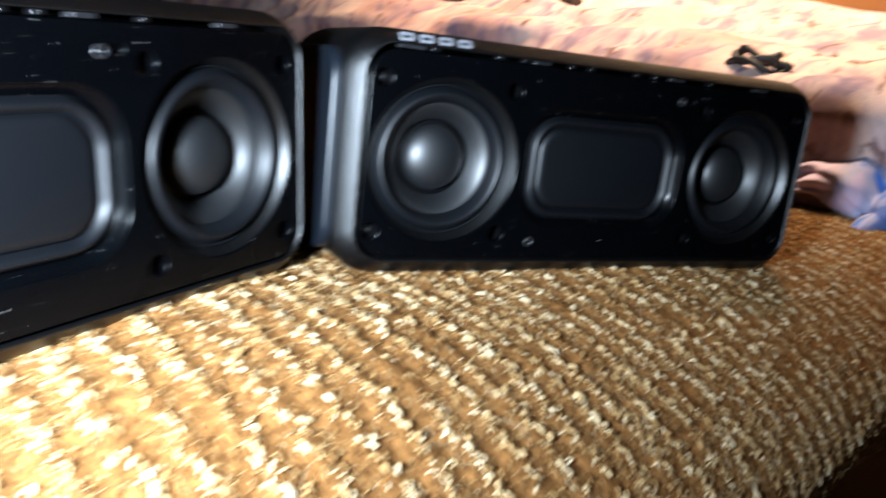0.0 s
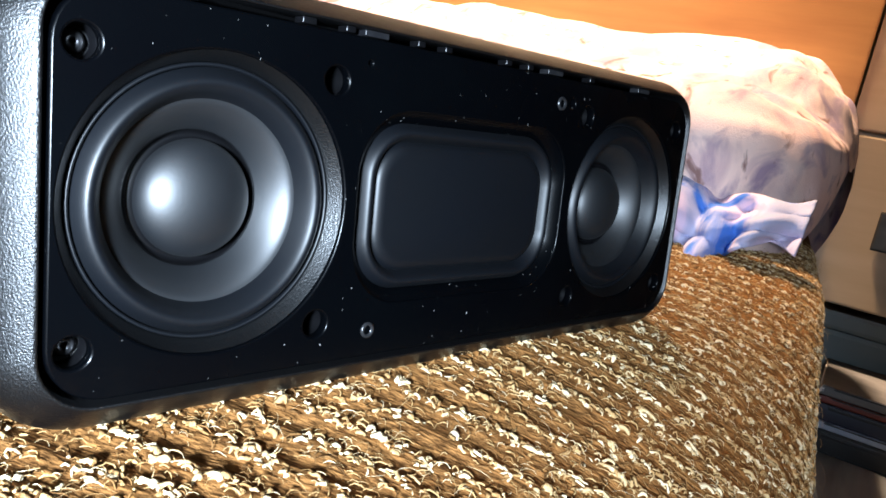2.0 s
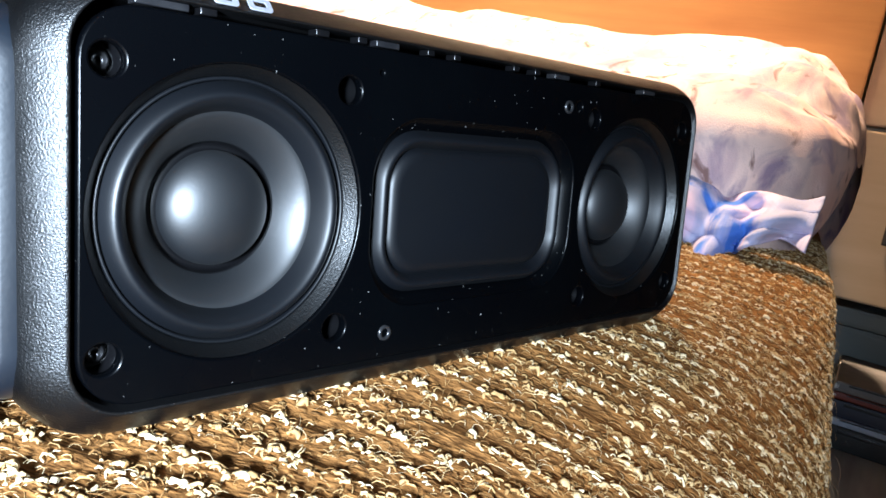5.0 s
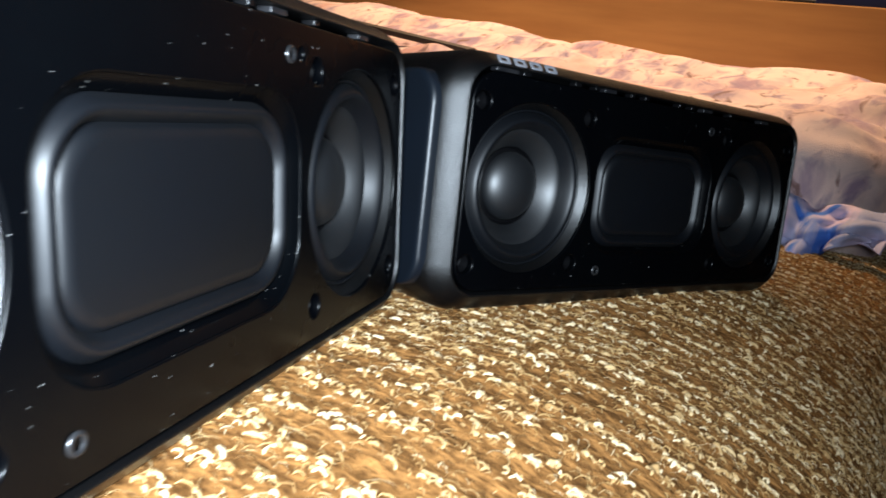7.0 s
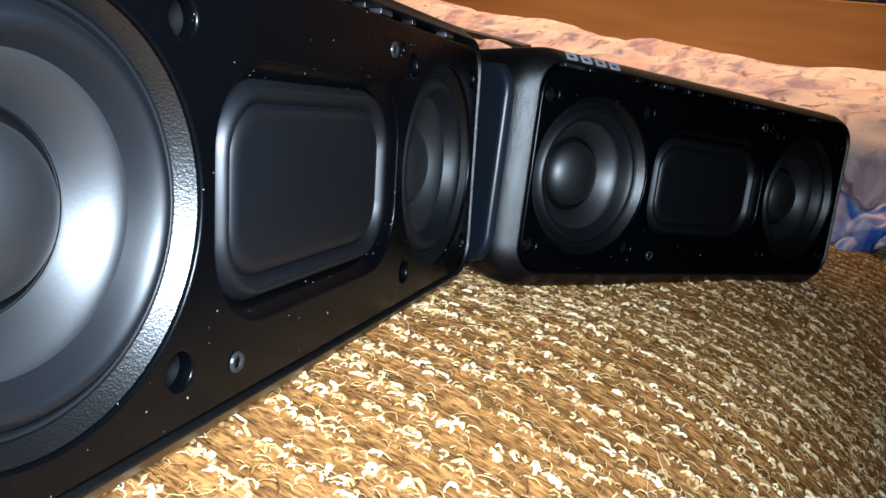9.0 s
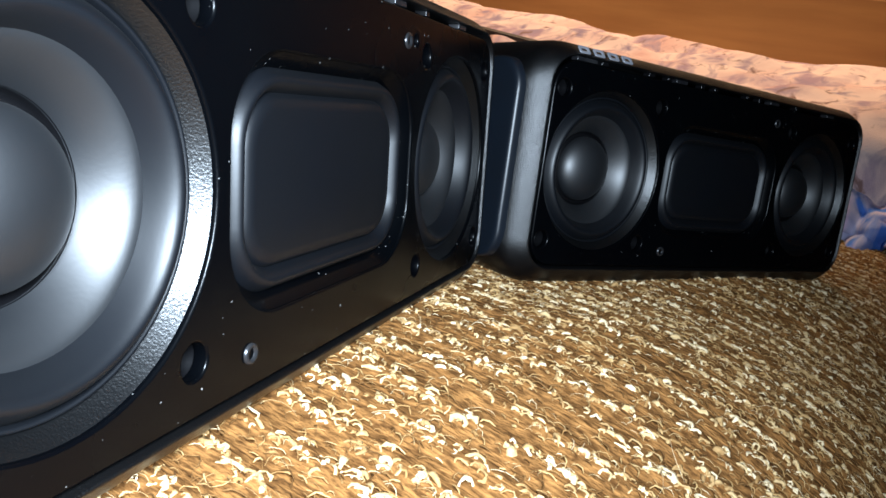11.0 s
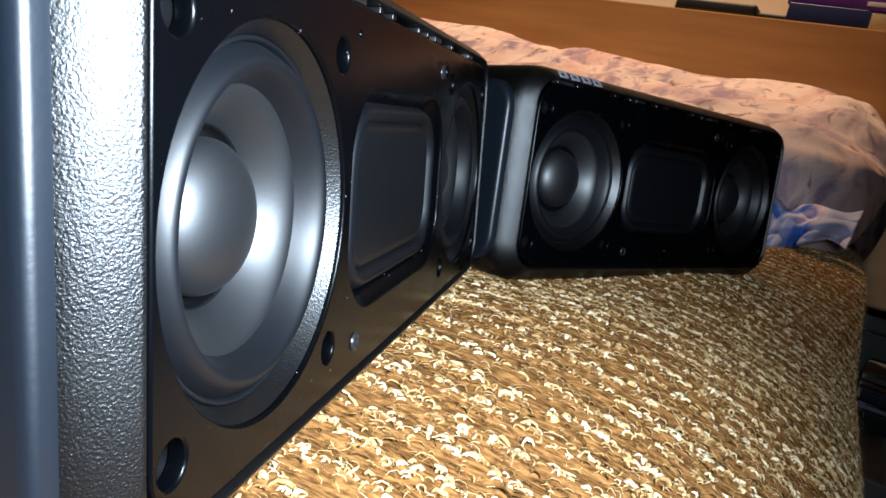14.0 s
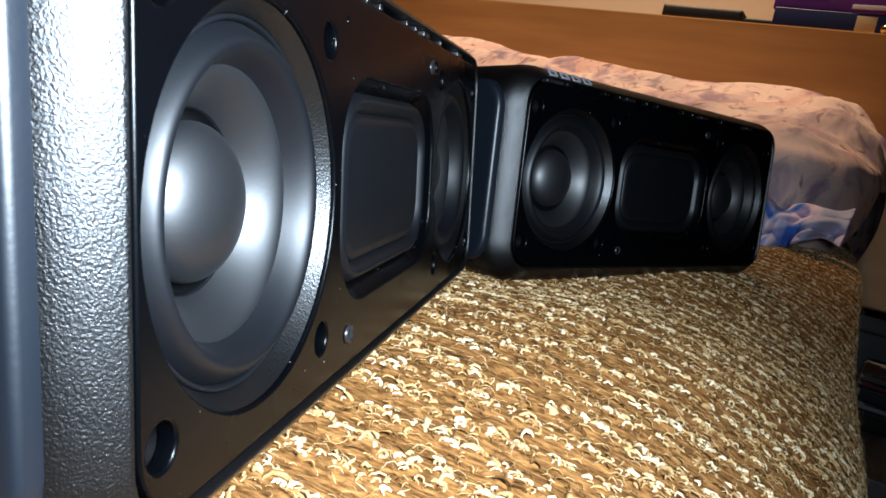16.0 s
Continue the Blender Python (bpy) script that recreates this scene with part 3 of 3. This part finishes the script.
for i in range(90):
    u = i / 89
    row = []
    for j in range(40):
        v = j / 39
        y = 0.070 - 0.117 * u
        drop = 0.036 + 0.006 * math.sin(u * 13) - 0.010 * u * u
        fold = 0.009 * math.sin(u * 25 + 3 * v + 1.5 * math.sin(u * 9)) * (0.2 + v) + 0.009 * noise.noise((u * 9, v * 5, 1))
        row.append((0.226 + 0.030 * (1 - v) ** 2 + fold + 0.012 * u, y, 0.512 + 0.004 * math.sin(u * 7) - drop * v + 0.004 * noise.noise((u * 6, v * 4, 6))))
    rows.append(row)
cloth = part("cloth", grid_mesh("cloth", np.array(rows)), SHEET, sheet)
cloth.modifiers.new("thickness", "SOLIDIFY").thickness = 0.0016

# ---- small things on the quilt and the headboard's shelf ----
cable = thing("cable", "small tangle of dark cable lying on the quilt", "cable", TO_ROOM @ pose(0.272, 0.117, 0.549))
for k, (r, h) in enumerate(((0.012, 0.004), (0.010, 0.008), (0.008, 0.012))):
    part("coil", tube([(r * 1.1 * math.cos(a * 0.38 + k), r * 1.7 * math.sin(a * 0.38 + k), h + 0.003 * math.sin(a)) for a in range(17)], 0.0024), BLACK, cable)
part("tail", tube([(0.001 * i, -0.012 - 0.004 * i, 0.007 + 0.002 * math.sin(i)) for i in range(4)], 0.0024), BLACK, cable)

strip = part("dark_stick", box(0.018, 0.27, 0.006, 0.002), mat("dark_brown_wood", (0.045, 0.028, 0.018), 0.5, scale=20, stretch=(8, 1, 1)), smooth=False)
strip.matrix_basis = TO_ROOM @ pose(0.345, 0.505, 0.598, 4, -14, 3)
tagged(strip, "slim flat dark brown stick lying on the quilt", "stick")
duster = part("yellow_cloth", grid_mesh("yellow_cloth", np.array([[(0.006 * i, 0.006 * j, 0.008 * noise.noise((i * 0.3, j * 0.3, 2)) + 0.006) for j in range(20)] for i in range(12)])), YELLOW)
duster.modifiers.new("thickness", "SOLIDIFY").thickness = 0.003
duster.matrix_basis = TO_ROOM @ pose(0.38, 0.90, 0.598, 0, -12)
tagged(duster, "folded bright yellow cloth lying on the quilt", "cloth")

remote = thing("remote_control", "slim black remote control on the wooden shelf", "remote control", TO_ROOM @ pose(0.684, 0.228, 0.7445, 0, 0, 2))
part("case", box(0.035, 0.105, 0.016, 0.004, (0, 0, 0.008)), BLACK, remote)
part("tail_cap", box(0.030, 0.045, 0.008, 0.003, (0, -0.078, 0.004)), BLACK, remote)


def carton(name, label, sx, sy, sz, m, body, band, bands):
    t = thing(name, label, "box", m, group="boxes on the shelf")
    part("carton", box(sx, sy, sz, 0.001, (0, 0, sz / 2)), body, t)
    for y, z, w, h in bands:
        part("printed_panel", box(0.0012, w, h, 0.0002, (-sx / 2 - 0.0003, y, z)), band, t)
    return t


carton("flat_box", "flat dark blue card box with cream panels", 0.10, 0.20, 0.024, TO_ROOM @ pose(0.724, 0.040, 0.7445, 0, 0, 2), BLUE, CREAM, [(-0.005, 0.012, 0.022, 0.018), (-0.060, 0.012, 0.040, 0.016)])
carton("flat_box", "flat purple card box lying on a blue one", 0.10, 0.19, 0.028, TO_ROOM @ pose(0.724, 0.046, 0.7690, 0, 0, -2), PURPLE, WHITE, [(0.055, 0.020, 0.040, 0.008), (-0.02, 0.007, 0.05, 0.005)])
carton("dark_case", "black flat case on top of the boxes", 0.08, 0.10, 0.020, TO_ROOM @ pose(0.724, 0.030, 0.7975), BLACK, PURPLE, [])
for k in range(4):
    bead = part("brass_bead", lathe([(0.001, -0.006), (0.004, -0.005), (0.006, 0.0), (0.004, 0.005), (0.001, 0.006)], 14), BRASS)
    bead.matrix_basis = TO_ROOM @ pose(0.668, 0.010 - 0.011 * k, 0.7505)
    tagged(bead, "small shiny brass bead beside the boxes", "bead", group="brass beads")

# ---- low table with books and a storage box, reaching under the cabinet ----
low_shelf = thing("low_table", "low grey wooden table standing beside the sofa, under the cabinet", "table", TO_ROOM)
room_box("top", 0.36, 0.90, -0.290, -0.066, 0.297, 0.315, FLOOR, 0.002, low_shelf)
for x in (0.385, 0.875):
    for y in (-0.265, -0.091):
        room_box("leg", x - 0.015, x + 0.015, y - 0.015, y + 0.015, 0.0, 0.2965, FLOOR, 0.002, low_shelf)
storage = thing("storage_box", "teal-grey plastic storage box standing under the beech cabinet", "box", TO_ROOM)
room_box("tub", 0.725, 0.885, -0.285, -0.044, 0.3155, 0.400, TEAL, 0.006, storage)
room_box("lid", 0.720, 0.890, -0.289, -0.040, 0.4005, 0.420, TEAL, 0.004, storage)


def book(label, sx, sy, sz, m, cover):
    t = thing("book", label, "book", m, group="books on the low table")
    part("cover", box(sx, sy, sz, 0.001, (0, 0, sz / 2)), cover, t)
    part("pages", box(sx - 0.004, 0.004, sz - 0.004, 0.0005, (-0.002, sy / 2 - 0.0012, sz / 2)), WHITE, t, "white page edges")
    part("spine_band", box(0.0016, sy - 0.02, sz * 0.18, 0.0003, (-sx / 2 - 0.0004, 0, sz * 0.8)), CLIP, t, "grey printed band")
    return t


z = 0.3155
for sz, cover, word in ((0.0200, BLACK, "black"), (0.0065, PALE, "pale blue-grey"), (0.0150, NAVY, "navy blue"), (0.0060, RED, "dark red"), (0.0085, GREY, "grey")):
    book("closed %s book lying in a stack on the low table" % word, 0.15, 0.20, sz, TO_ROOM @ pose(0.625, -0.170, z, 0, 0, 1), cover)
    z += sz + 0.0004
pouch = thing("black_pouch", "small black pouch standing on the books", "pouch", TO_ROOM @ pose(0.60, -0.150, z))
part("bag", loft([[(x, y, h) for x, y in rounded(0.035 * f, 0.025 * f, 0.012 * f, 5)] for f, h in ((0.9, 0), (1.0, 0.004), (1.02, 0.015), (0.9, 0.030), (0.6, 0.038), (0.2, 0.041))], True, True), BLACK, pouch)

tagged(scene.objects["phone_lamp"], kind="structure")
tagged(scene.objects["ceiling_lamp"], kind="structure")
